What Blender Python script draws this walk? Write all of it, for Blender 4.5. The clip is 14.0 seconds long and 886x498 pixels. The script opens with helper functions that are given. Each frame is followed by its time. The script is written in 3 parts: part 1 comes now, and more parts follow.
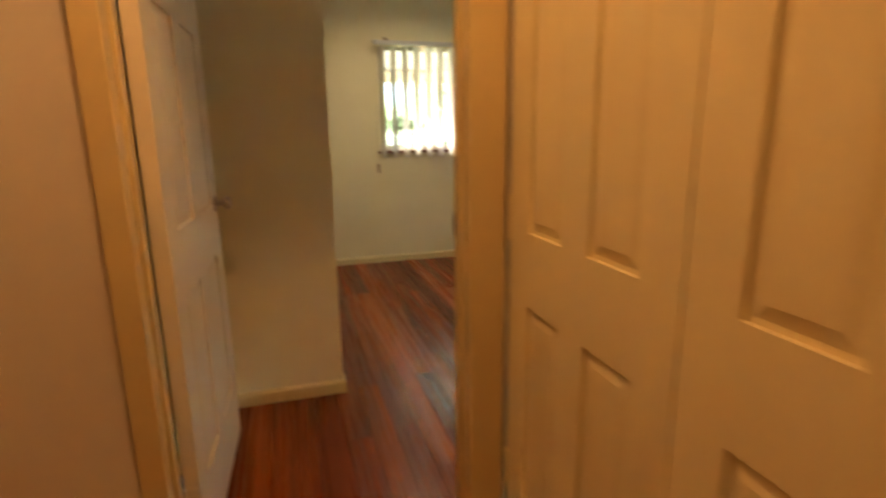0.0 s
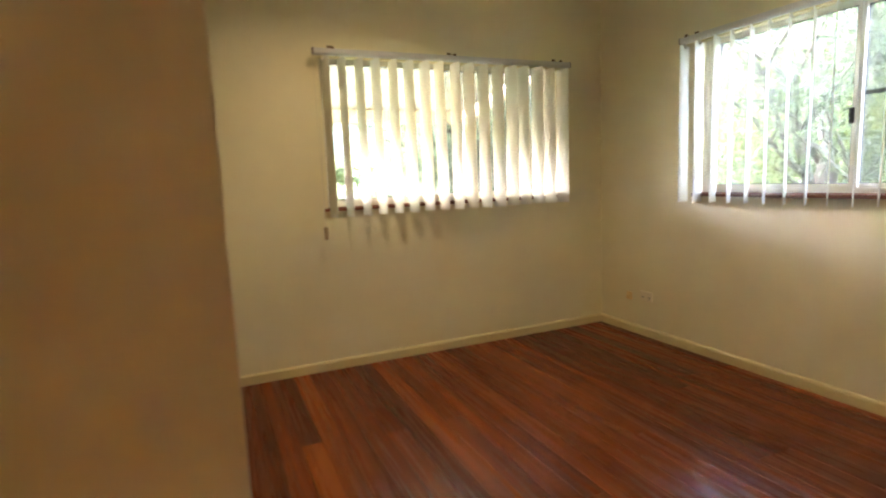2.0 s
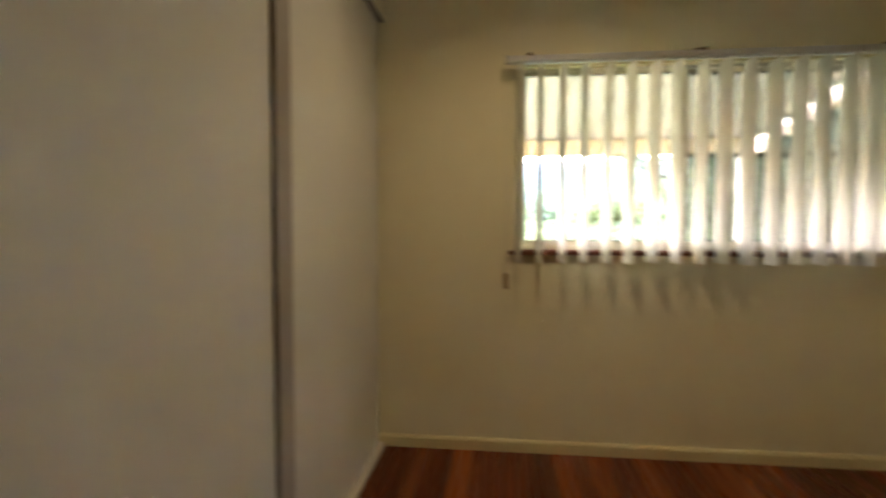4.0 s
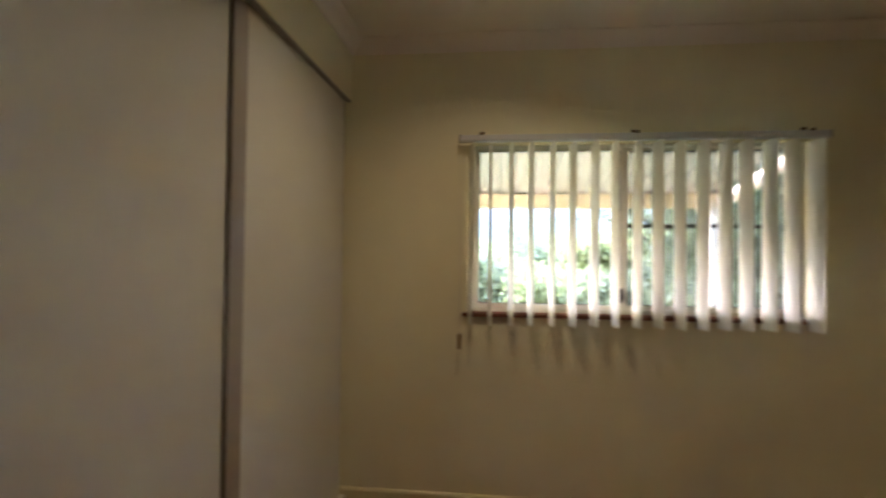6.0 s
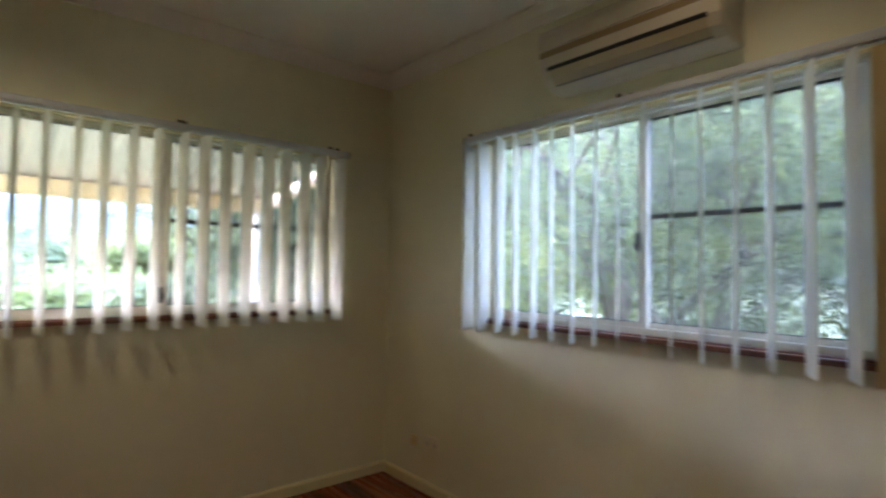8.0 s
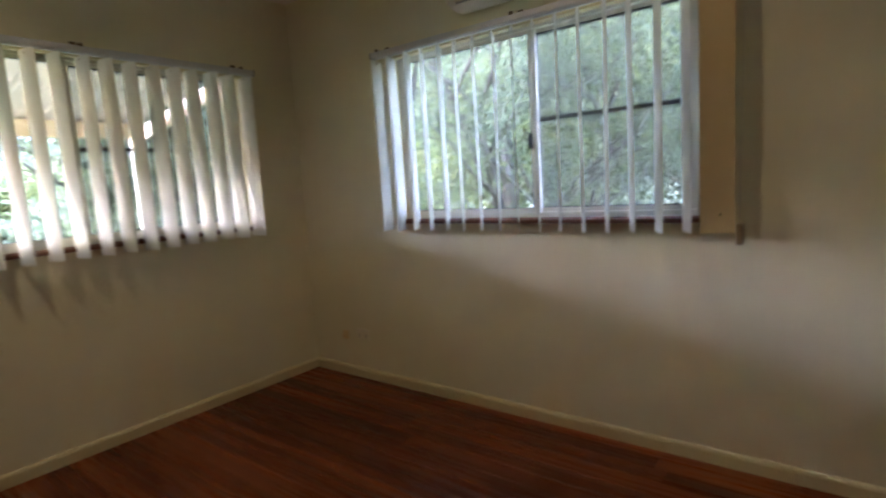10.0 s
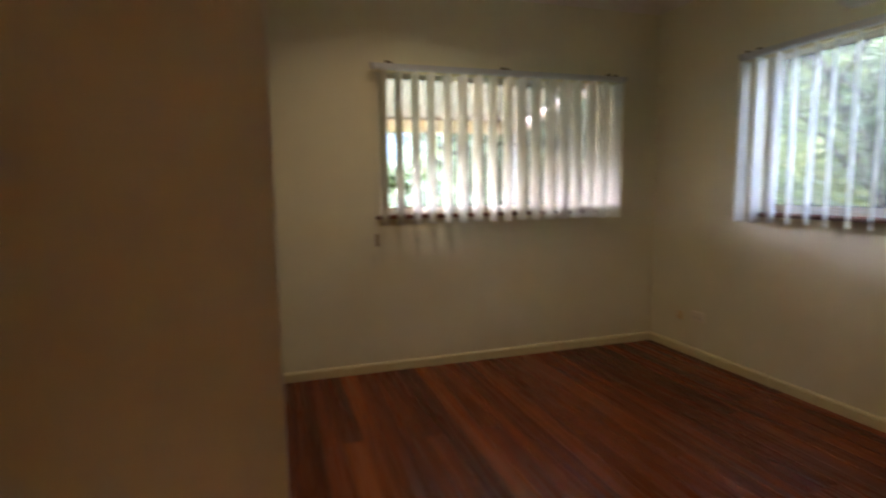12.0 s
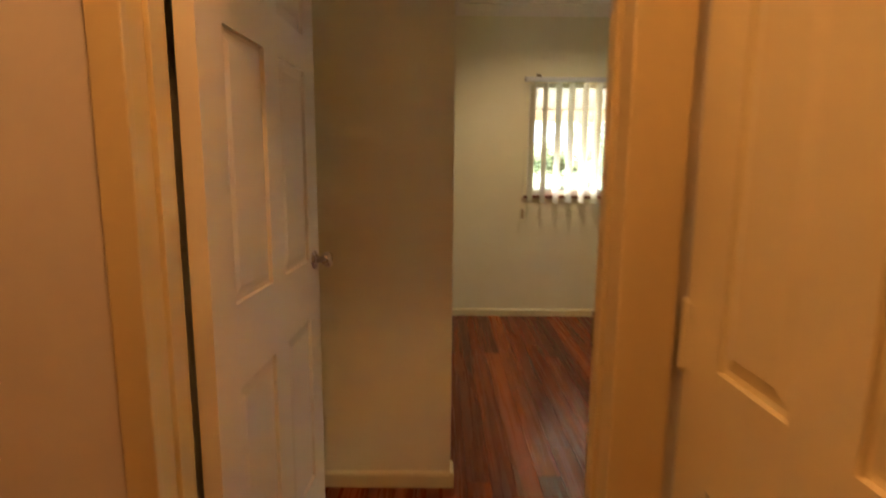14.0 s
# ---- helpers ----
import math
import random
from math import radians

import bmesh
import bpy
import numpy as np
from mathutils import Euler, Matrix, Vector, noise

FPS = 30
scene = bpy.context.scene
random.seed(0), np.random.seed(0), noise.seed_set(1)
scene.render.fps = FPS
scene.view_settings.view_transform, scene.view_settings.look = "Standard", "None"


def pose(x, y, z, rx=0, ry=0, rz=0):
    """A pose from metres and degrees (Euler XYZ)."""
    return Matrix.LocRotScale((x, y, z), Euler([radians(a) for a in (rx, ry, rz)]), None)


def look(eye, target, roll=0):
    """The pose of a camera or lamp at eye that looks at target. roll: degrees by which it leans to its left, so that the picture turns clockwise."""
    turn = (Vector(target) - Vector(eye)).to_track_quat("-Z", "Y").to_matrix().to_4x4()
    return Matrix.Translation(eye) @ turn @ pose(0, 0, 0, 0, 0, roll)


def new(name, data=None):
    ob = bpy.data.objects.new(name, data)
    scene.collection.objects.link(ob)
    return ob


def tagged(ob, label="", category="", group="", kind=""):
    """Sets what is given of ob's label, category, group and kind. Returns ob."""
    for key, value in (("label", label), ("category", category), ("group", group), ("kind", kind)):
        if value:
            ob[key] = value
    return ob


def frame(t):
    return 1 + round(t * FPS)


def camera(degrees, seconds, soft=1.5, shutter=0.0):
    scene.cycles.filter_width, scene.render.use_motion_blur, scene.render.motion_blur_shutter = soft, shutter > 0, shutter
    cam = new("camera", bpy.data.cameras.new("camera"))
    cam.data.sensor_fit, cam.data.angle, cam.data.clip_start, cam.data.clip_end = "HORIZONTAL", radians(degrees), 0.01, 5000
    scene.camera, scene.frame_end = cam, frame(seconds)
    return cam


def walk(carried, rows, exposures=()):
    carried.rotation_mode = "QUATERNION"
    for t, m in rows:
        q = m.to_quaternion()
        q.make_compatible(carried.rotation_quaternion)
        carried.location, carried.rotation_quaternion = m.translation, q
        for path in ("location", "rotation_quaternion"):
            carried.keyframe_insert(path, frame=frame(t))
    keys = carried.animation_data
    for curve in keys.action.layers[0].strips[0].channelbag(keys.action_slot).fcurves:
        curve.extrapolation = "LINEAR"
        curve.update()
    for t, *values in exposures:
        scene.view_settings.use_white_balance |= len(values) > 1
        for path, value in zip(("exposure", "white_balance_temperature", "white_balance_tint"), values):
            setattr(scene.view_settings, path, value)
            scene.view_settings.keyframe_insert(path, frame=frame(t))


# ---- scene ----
cam = camera(79.9, 14.0, soft=2.0, shutter=0.5)
PATH = [
    (0, (-1.195, -1.18, 1.304), (-0.642, 0.69, 0.864), -0.7),
    (0.2, (-1.169, -1.005, 1.306), (-0.785, 0.914, 0.894), -2.1),
    (0.5, (-1.122, -0.751, 1.329), (-0.814, 1.183, 0.924), -3.3),
    (1, (-1.068, -0.323, 1.32), (-0.832, 1.626, 0.939), -0.8),
    (1.5, (-1.085, 0.08, 1.301), (-0.736, 2.023, 0.977), -1.8),
    (2, (-1.004, 0.468, 1.272), (-0.211, 2.285, 1.008), -2.4),
    (2.5, (-0.832, 0.756, 1.29), (0.014, 2.547, 1.015), -1.8),
    (3, (-0.613, 1.009, 1.288), (0.175, 2.828, 1.025), -1.3),
    (3.5, (-0.387, 1.113, 1.266), (0.03, 3.062, 1.1), -1.8),
    (3.7, (-0.359, 1.134, 1.238), (-0.148, 3.119, 1.119), -0.8),
    (4.3, (-0.320, 1.100, 1.290), (-0.938, 3.001, 1.213), 0.3),
    (4.8, (-0.250, 1.070, 1.345), (-1.063, 2.897, 1.303), 0.4),
    (5.3, (-0.185, 1.040, 1.385), (-0.836, 2.931, 1.378), 0.5),
    (5.8, (-0.111, 1.019, 1.411), (-0.482, 2.984, 1.448), 0.3),
    (6, (-0.082, 0.941, 1.411), (-0.306, 2.928, 1.449), 0.7),
    (6.5, (-0.039, 0.99, 1.384), (0.134, 2.982, 1.444), 0.7),
    (7, (-0.034, 1.02, 1.38), (0.531, 2.938, 1.437), 0.9),
    (7.5, (-0.042, 1.032, 1.378), (0.859, 2.816, 1.448), 1.2),
    (8, (-0.074, 0.944, 1.373), (1.212, 2.474, 1.451), 0.9),
    (8.2, (-0.064, 0.946, 1.364), (1.37, 2.337, 1.449), 1.1),
    (8.7, (-0.120, 0.905, 1.370), (1.498, 2.081, 1.391), 1.0),
    (9.25, (-0.240, 0.865, 1.360), (1.490, 1.864, 1.273), -0.6),
    (9.8, (-0.420, 0.830, 1.335), (1.209, 1.971, 1.126), -2.4),
    (10.3, (-0.56, 0.812, 1.305), (0.899, 2.15, 1.022), -3.7),
    (10.5, (-0.648, 0.791, 1.298), (0.745, 2.194, 0.996), -2.7),
    (11, (-0.771, 0.858, 1.289), (0.607, 2.278, 0.999), -3.2),
    (11.5, (-0.975, 0.612, 1.3), (0.249, 2.168, 1.017), -3.2),
    (12, (-0.986, 0.386, 1.297), (-0.38, 2.277, 1.066), -0.8),
    (12.5, (-1.079, 0.129, 1.32), (-0.763, 2.092, 1.104), -1.2),
    (13, (-1.067, -0.181, 1.336), (-0.95, 1.8, 1.085), -0.6),
    (13.2, (-1.033, -0.292, 1.335), (-1.031, 1.685, 1.03), -0.4),
    (13.5, (-1.021, -0.423, 1.338), (-1.105, 1.548, 1.006), -0.3),
    (13.9, (-1.033, -0.671, 1.347), (-1.052, 1.308, 1.06), 0.8),
    (14, (-1.028, -0.733, 1.35), (-1.023, 1.244, 1.044), 0.5),
]
EXPOSURES = [(0, 7.20, 7900, 34), (1.0, 7.25, 8000, 30), (2.0, 7.20, 7856, 34), (2.5, 7.20, 8035, 34), (3.0, 7.00, 7856, 34), (3.6, 6.65, 7856, 34), (6.0, 6.15, 7320, 38), (6.6, 6.05, 7320, 38), (8.2, 5.95, 6606, 34),
             (10.4, 6.05, 6696, 40), (11.0, 6.20, 6696, 42), (11.5, 6.25, 6785, 42), (12.0, 6.10, 6874, 42), (13.0, 6.50, 7800, 44), (14.0, 7.00, 8050, 42)]
walk(cam, [(t, look(eye, aim, roll)) for t, eye, aim, roll in PATH], EXPOSURES)

# ---------------------------------------------------------------- world, sun, lamps
world = bpy.data.worlds.new("sky")
scene.world = world
world.use_nodes = True
wn = world.node_tree
sky = wn.nodes.new("ShaderNodeTexSky")
sky.sky_type = "NISHITA"
sky.sun_disc = False
sky.sun_elevation, sky.sun_rotation = radians(27), radians(322)
sky.dust_density, sky.air_density, sky.ozone_density = 0.5, 1.0, 1.0
wn.nodes["Background"].inputs["Strength"].default_value = 0.15
wn.links.new(sky.outputs["Color"], wn.nodes["Background"].inputs["Color"])

sun = new("sun", bpy.data.lights.new("sun", "SUN"))
sun.data.energy, sun.data.angle, sun.data.color = 0.105, radians(12), (0.60, 0.79, 1.0)
sun.matrix_world = look((-12, 20, 4.6), (-12 + 0.515, 20 - 0.857, 4.6 - 0.225))

hall_lamp = new("hall_lamp", bpy.data.lights.new("hall_lamp", "POINT"))
hall_lamp.data.energy, hall_lamp.data.color, hall_lamp.data.shadow_soft_size = 0.205, (1.0, 0.62, 0.275), 0.06
hall_lamp.location = (-1.20, -0.32, 2.58)

DOWNLIGHTS = ((-0.15, 3.05, 0.31), (1.25, 1.70, 0.20))
for x, y, watts in DOWNLIGHTS:
    downlight_lamp = new("downlight_lamp", bpy.data.lights.new("downlight_lamp", "SPOT"))
    downlight_lamp.data.energy, downlight_lamp.data.color, downlight_lamp.data.shadow_soft_size = watts, (1.0, 0.915, 0.60), 0.03
    downlight_lamp.data.spot_size, downlight_lamp.data.spot_blend = radians(150), 0.9
    downlight_lamp.location = (x, y, 2.685)


# ---------------------------------------------------------------- materials
def nodes_of(name):
    m = bpy.data.materials.new(name)
    m.use_nodes = True
    t = m.node_tree
    return m, t, t.nodes["Principled BSDF"]


def add(t, kind, **values):
    n = t.nodes.new(kind)
    for key, value in values.items():
        n.inputs[key.replace("_", " ")].default_value = value
    return n


def ramp(t, fac, stops):
    n = t.nodes.new("ShaderNodeValToRGB")
    e = n.color_ramp.elements
    e[0].position, e[0].color = stops[0][0], (*stops[0][1], 1)
    e[1].position, e[1].color = stops[-1][0], (*stops[-1][1], 1)
    for p, c in stops[1:-1]:
        k = e.new(p)
        k.color = (*c, 1)
    t.links.new(fac, n.inputs["Fac"])
    return n


def shade(c, f):
    return tuple(min(1, v * f) for v in c)


def painted(name, color, rough=0.5, vary=0.06, grain=180, bump=0.06, stain=1.3):
    """Painted or moulded surface: broad mottling, fine grain."""
    m, t, b = nodes_of(name)
    co = t.nodes.new("ShaderNodeTexCoord")
    big = add(t, "ShaderNodeTexNoise", Scale=stain, Detail=5.0, Roughness=0.6)
    fine = add(t, "ShaderNodeTexNoise", Scale=float(grain), Detail=3.0)
    for n in (big, fine):
        t.links.new(co.outputs["Object"], n.inputs["Vector"])
    r = ramp(t, big.outputs["Fac"], [(0.3, shade(color, 1 - vary)), (0.7, shade(color, 1 + vary * 0.5))])
    t.links.new(r.outputs["Color"], b.inputs["Base Color"])
    rr = ramp(t, big.outputs["Fac"], [(0.3, (rough - 0.06,) * 3), (0.7, (rough + 0.08,) * 3)])
    t.links.new(rr.outputs["Color"], b.inputs["Roughness"])
    bp = add(t, "ShaderNodeBump", Strength=bump, Distance=0.002)
    t.links.new(fine.outputs["Fac"], bp.inputs["Height"])
    t.links.new(bp.outputs["Normal"], b.inputs["Normal"])
    return m


def metal(name, color, rough):
    m, t, b = nodes_of(name)
    b.inputs["Metallic"].default_value = 1.0
    co = t.nodes.new("ShaderNodeTexCoord")
    n = add(t, "ShaderNodeTexNoise", Scale=40.0, Detail=4.0)
    t.links.new(co.outputs["Object"], n.inputs["Vector"])
    r = ramp(t, n.outputs["Fac"], [(0.3, shade(color, 0.8)), (0.7, color)])
    t.links.new(r.outputs["Color"], b.inputs["Base Color"])
    r2 = ramp(t, n.outputs["Fac"], [(0.3, (rough,) * 3), (0.7, (rough + 0.12,) * 3)])
    t.links.new(r2.outputs["Color"], b.inputs["Roughness"])
    return m


def floorboard():
    """Red hardwood boards, each of its own tone, under a satin finish."""
    m, t, b = nodes_of("hardwood_board")
    info = t.nodes.new("ShaderNodeObjectInfo")
    co = t.nodes.new("ShaderNodeTexCoord")
    mp = t.nodes.new("ShaderNodeMapping")
    mp.inputs["Scale"].default_value = (30, 0.7, 20)
    sh = add(t, "ShaderNodeVectorMath")
    sh.operation = "ADD"
    ml = add(t, "ShaderNodeMath")
    ml.operation = "MULTIPLY"
    ml.inputs[1].default_value = 37.0
    t.links.new(info.outputs["Random"], ml.inputs[0])
    t.links.new(co.outputs["Object"], sh.inputs[0])
    t.links.new(ml.outputs[0], sh.inputs[1])
    t.links.new(sh.outputs[0], mp.inputs["Vector"])
    g = add(t, "ShaderNodeTexNoise", Scale=1.0, Detail=6.0, Roughness=0.6, Distortion=0.1)
    t.links.new(mp.outputs[0], g.inputs["Vector"])
    tone = ramp(t, info.outputs["Random"], [(0.0, (0.095, 0.014, 0.002)), (0.3, (0.145, 0.024, 0.003)), (0.75, (0.205, 0.038, 0.005)),
                                            (1.0, (0.290, 0.068, 0.010))])
    gr = ramp(t, g.outputs["Fac"], [(0.25, (0.34, 0.29, 0.26)), (0.5, (0.92, 0.92, 0.92)), (0.75, (1.55, 1.45, 1.25))])
    mx = t.nodes.new("ShaderNodeMixRGB")
    mx.blend_type = "MULTIPLY"
    mx.inputs["Fac"].default_value = 0.14
    t.links.new(tone.outputs["Color"], mx.inputs["Color1"])
    t.links.new(gr.outputs["Color"], mx.inputs["Color2"])
    mp2 = t.nodes.new("ShaderNodeMapping")
    mp2.inputs["Scale"].default_value = (13, 0.55, 8)
    t.links.new(sh.outputs[0], mp2.inputs["Vector"])
    broad = add(t, "ShaderNodeTexNoise", Scale=1.0, Detail=3.0, Roughness=0.5, Distortion=0.4)
    t.links.new(mp2.outputs[0], broad.inputs["Vector"])
    br = ramp(t, broad.outputs["Fac"], [(0.32, (0.50, 0.42, 0.36)), (0.5, (0.95, 0.95, 0.95)), (0.68, (1.5, 1.5, 1.4))])
    mx2 = t.nodes.new("ShaderNodeMixRGB")
    mx2.blend_type = "MULTIPLY"
    mx2.inputs["Fac"].default_value = 0.7
    t.links.new(mx.outputs["Color"], mx2.inputs["Color1"])
    t.links.new(br.outputs["Color"], mx2.inputs["Color2"])
    t.links.new(mx2.outputs["Color"], b.inputs["Base Color"])
    rr = ramp(t, g.outputs["Fac"], [(0.3, (0.25,) * 3), (0.7, (0.30,) * 3)])
    t.links.new(rr.outputs["Color"], b.inputs["Roughness"])
    b.inputs["Specular IOR Level"].default_value = 0.33
    bp = add(t, "ShaderNodeBump", Strength=0.012, Distance=0.001)
    t.links.new(g.outputs["Fac"], bp.inputs["Height"])
    t.links.new(bp.outputs["Normal"], b.inputs["Normal"])
    return m


def timber(name, dark, light, rough=0.45, axis=2):
    m, t, b = nodes_of(name)
    co = t.nodes.new("ShaderNodeTexCoord")
    mp = t.nodes.new("ShaderNodeMapping")
    s = [40.0, 40.0, 40.0]
    s[axis] = 2.0
    mp.inputs["Scale"].default_value = s
    t.links.new(co.outputs["Object"], mp.inputs["Vector"])
    g = add(t, "ShaderNodeTexNoise", Scale=1.0, Detail=6.0, Roughness=0.6)
    t.links.new(mp.outputs[0], g.inputs["Vector"])
    r = ramp(t, g.outputs["Fac"], [(0.3, dark), (0.7, light)])
    t.links.new(r.outputs["Color"], b.inputs["Base Color"])
    b.inputs["Roughness"].default_value = rough
    bp = add(t, "ShaderNodeBump", Strength=0.15, Distance=0.002)
    t.links.new(g.outputs["Fac"], bp.inputs["Height"])
    t.links.new(bp.outputs["Normal"], b.inputs["Normal"])
    return m


def thin_leafy(name, dark, light, through_share, rough=0.6, scale=3.0, island=True):
    """Leaf, fabric or sheet that lets part of the light through."""
    m, t, b = nodes_of(name)
    if island:
        src = t.nodes.new("ShaderNodeNewGeometry").outputs["Random Per Island"]
    else:
        co = t.nodes.new("ShaderNodeTexCoord")
        n = add(t, "ShaderNodeTexNoise", Scale=scale, Detail=5.0)
        t.links.new(co.outputs["Object"], n.inputs["Vector"])
        src = n.outputs["Fac"]
    r = ramp(t, src, [(0.1, dark), (0.9, light)])
    t.links.new(r.outputs["Color"], b.inputs["Base Color"])
    b.inputs["Roughness"].default_value = rough
    tr = t.nodes.new("ShaderNodeBsdfTranslucent")
    t.links.new(r.outputs["Color"], tr.inputs["Color"])
    mx = t.nodes.new("ShaderNodeMixShader")
    mx.inputs[0].default_value = through_share
    t.links.new(b.outputs[0], mx.inputs[1])
    t.links.new(tr.outputs[0], mx.inputs[2])
    t.links.new(mx.outputs[0], t.nodes["Material Output"].inputs["Surface"])
    return m


def pane_glass():
    m, t, b = nodes_of("window_glass")
    b.inputs["Base Color"].default_value = (0.96, 0.98, 0.97, 1)
    b.inputs["Transmission Weight"].default_value = 1.0
    b.inputs["IOR"].default_value = 1.45
    n = add(t, "ShaderNodeTexNoise", Scale=6.0, Detail=4.0)
    r = ramp(t, n.outputs["Fac"], [(0.4, (0.0,) * 3), (0.8, (0.03,) * 3)])
    t.links.new(r.outputs["Color"], b.inputs["Roughness"])
    return m


def insect_mesh():
    m, t, b = nodes_of("insect_mesh")
    b.inputs["Base Color"].default_value = (0.14, 0.145, 0.15, 1)
    b.inputs["Roughness"].default_value = 0.6
    tp = t.nodes.new("ShaderNodeBsdfTransparent")
    mx = t.nodes.new("ShaderNodeMixShader")
    mx.inputs[0].default_value = 0.24
    t.links.new(tp.outputs[0], mx.inputs[1])
    t.links.new(b.outputs[0], mx.inputs[2])
    t.links.new(mx.outputs[0], t.nodes["Material Output"].inputs["Surface"])
    return m


def hazy(name, low, high, scale):
    m, t, b = nodes_of(name)
    co = t.nodes.new("ShaderNodeTexCoord")
    n = add(t, "ShaderNodeTexNoise", Scale=scale, Detail=8.0, Roughness=0.65)
    t.links.new(co.outputs["Object"], n.inputs["Vector"])
    r = ramp(t, n.outputs["Fac"], [(0.3, low), (0.7, high)])
    t.links.new(r.outputs["Color"], b.inputs["Base Color"])
    b.inputs["Roughness"].default_value = 0.9
    return m


CREAM = painted("cream_wall_paint", (0.84, 0.785, 0.54), 0.55)
HALLPAINT = painted("hall_wall_paint", (0.73, 0.66, 0.54), 0.55)
CEIL = painted("ceiling_paint", (0.88, 0.81, 0.69), 0.8)
TRIM = painted("trim_gloss_paint", (0.74, 0.65, 0.37), 0.45, 0.05, 60, 0.04)
DOORPAINT = painted("door_gloss_paint", (0.77, 0.695, 0.52), 0.45, 0.04, 70, 0.04)
FRAMEPAINT = painted("frame_gloss_paint", (0.68, 0.54, 0.27), 0.5, 0.06, 60, 0.05)
CUPBOARDPAINT = painted("cupboard_gloss_paint", (0.80, 0.69, 0.40), 0.34, 0.05, 70, 0.04)
SLIDER = painted("slider_board", (0.73, 0.71, 0.61), 0.42, 0.04, 90, 0.02)
SLIDEFRAME = painted("slider_frame", (0.46, 0.41, 0.34), 0.4, 0.06)
TRACK = painted("track_metal_paint", (0.24, 0.21, 0.17), 0.4)
WHITETRIM = painted("white_trim", (0.76, 0.72, 0.62), 0.4)
ALU = painted("powder_coat_white", (0.80, 0.77, 0.66), 0.35, 0.03)
RUBBER = painted("black_seal", (0.015, 0.015, 0.016), 0.5)
BOARD = floorboard()
SUBFLOOR = timber("subfloor", (0.02, 0.01, 0.006), (0.05, 0.025, 0.012), 0.8)
SILLWOOD = timber("sill_wood", (0.11, 0.03, 0.012), (0.26, 0.09, 0.035), 0.35, 0)
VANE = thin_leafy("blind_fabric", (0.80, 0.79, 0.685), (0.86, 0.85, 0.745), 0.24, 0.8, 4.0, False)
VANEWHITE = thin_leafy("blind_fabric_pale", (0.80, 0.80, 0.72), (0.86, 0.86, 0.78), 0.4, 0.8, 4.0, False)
# Tan copy of the blind fabric, the flat vane's unlit tone in its colour.
VANEUNLIT = thin_leafy("blind_fabric_unlit_tan", (0.66, 0.49, 0.24), (0.74, 0.57, 0.30), 0.12, 0.8, 4.0, False)
RAILMETAL = painted("rail_metal_paint", (0.62, 0.63, 0.60), 0.3, 0.05)
PLASTIC = painted("aged_plastic", (0.80, 0.62, 0.28), 0.4)
TANPLASTIC = painted("tan_plastic", (0.34, 0.235, 0.11), 0.45)
WHITEPLASTIC = painted("white_plastic", (0.80, 0.77, 0.68), 0.35)
CREAMPLASTIC = painted("cream_plastic", (0.86, 0.79, 0.60), 0.55)
ACPLASTIC = painted("unit_plastic", (0.66, 0.58, 0.43), 0.35, 0.04)
ACDARK = painted("unit_slot", (0.02, 0.018, 0.016), 0.5)
ACFLAP = painted("unit_flap", (0.56, 0.46, 0.27), 0.4)
CORD = painted("cord", (0.70, 0.65, 0.50), 0.6)
CHROME = metal("brushed_steel", (0.62, 0.56, 0.48), 0.22)
BRASS = metal("dark_brass", (0.20, 0.14, 0.08), 0.4)
GLASS = pane_glass()
MESH = insect_mesh()
FASCIA = painted("fascia_paint", (0.50, 0.375, 0.25), 0.5)
ROOFSHEET = thin_leafy("roof_sheet", (0.48, 0.385, 0.375), (0.535, 0.435, 0.42), 0.04, 0.5, 2.0, False)
POSTPAINT = painted("post_paint", (0.50, 0.48, 0.44), 0.45)
RENDERED = painted("outside_wall", (0.62, 0.56, 0.42), 0.8)
BARK = timber("bark", (0.018, 0.016, 0.014), (0.07, 0.06, 0.05), 0.9)
LEAF = thin_leafy("leaf_grey_green", (0.024, 0.042, 0.021), (0.18, 0.235, 0.125), 0.46)
# Both leaf tones are pale and low in contrast: distance haze in the colour.
LEAFYELLOW = thin_leafy("leaf_yellow_green", (0.12, 0.16, 0.06), (0.21, 0.26, 0.10), 0.42)
LEAFFAR = thin_leafy("leaf_far_hazed", (0.10, 0.14, 0.075), (0.17, 0.215, 0.11), 0.4)
GRASS = hazy("grass_ground", (0.04, 0.065, 0.022), (0.10, 0.125, 0.045), 0.6)
# Distance haze is put into the hill colour and a faint blue glow.
HILL = hazy("hill_painted_haze", (0.030, 0.050, 0.046), (0.058, 0.084, 0.076), 0.02)
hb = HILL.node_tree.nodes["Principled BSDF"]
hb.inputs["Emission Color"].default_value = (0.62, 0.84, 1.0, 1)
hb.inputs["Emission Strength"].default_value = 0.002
LAMPGLASS, lt, lb = nodes_of("opal_lamp_glass")
lb.inputs["Base Color"].default_value = (0.9, 0.85, 0.7, 1)
lb.inputs["Emission Color"].default_value = (1.0, 0.55, 0.2, 1)
lb.inputs["Emission Strength"].default_value = 0.12


# ---------------------------------------------------------------- building helpers
def box(bm, x0, x1, y0, y1, z0, z1, bevel=0.0):
    """A box between two corners, with softened edges."""
    m = Matrix.Translation(((x0 + x1) / 2, (y0 + y1) / 2, (z0 + z1) / 2)) @ Matrix.Diagonal((x1 - x0, y1 - y0, z1 - z0, 1))
    v = bmesh.ops.create_cube(bm, size=1, matrix=m)["verts"]
    if bevel:
        es = list({e for w in v for e in w.link_edges})
        bmesh.ops.bevel(bm, geom=es, offset=bevel, segments=2, affect="EDGES", profile=0.6)
    return v


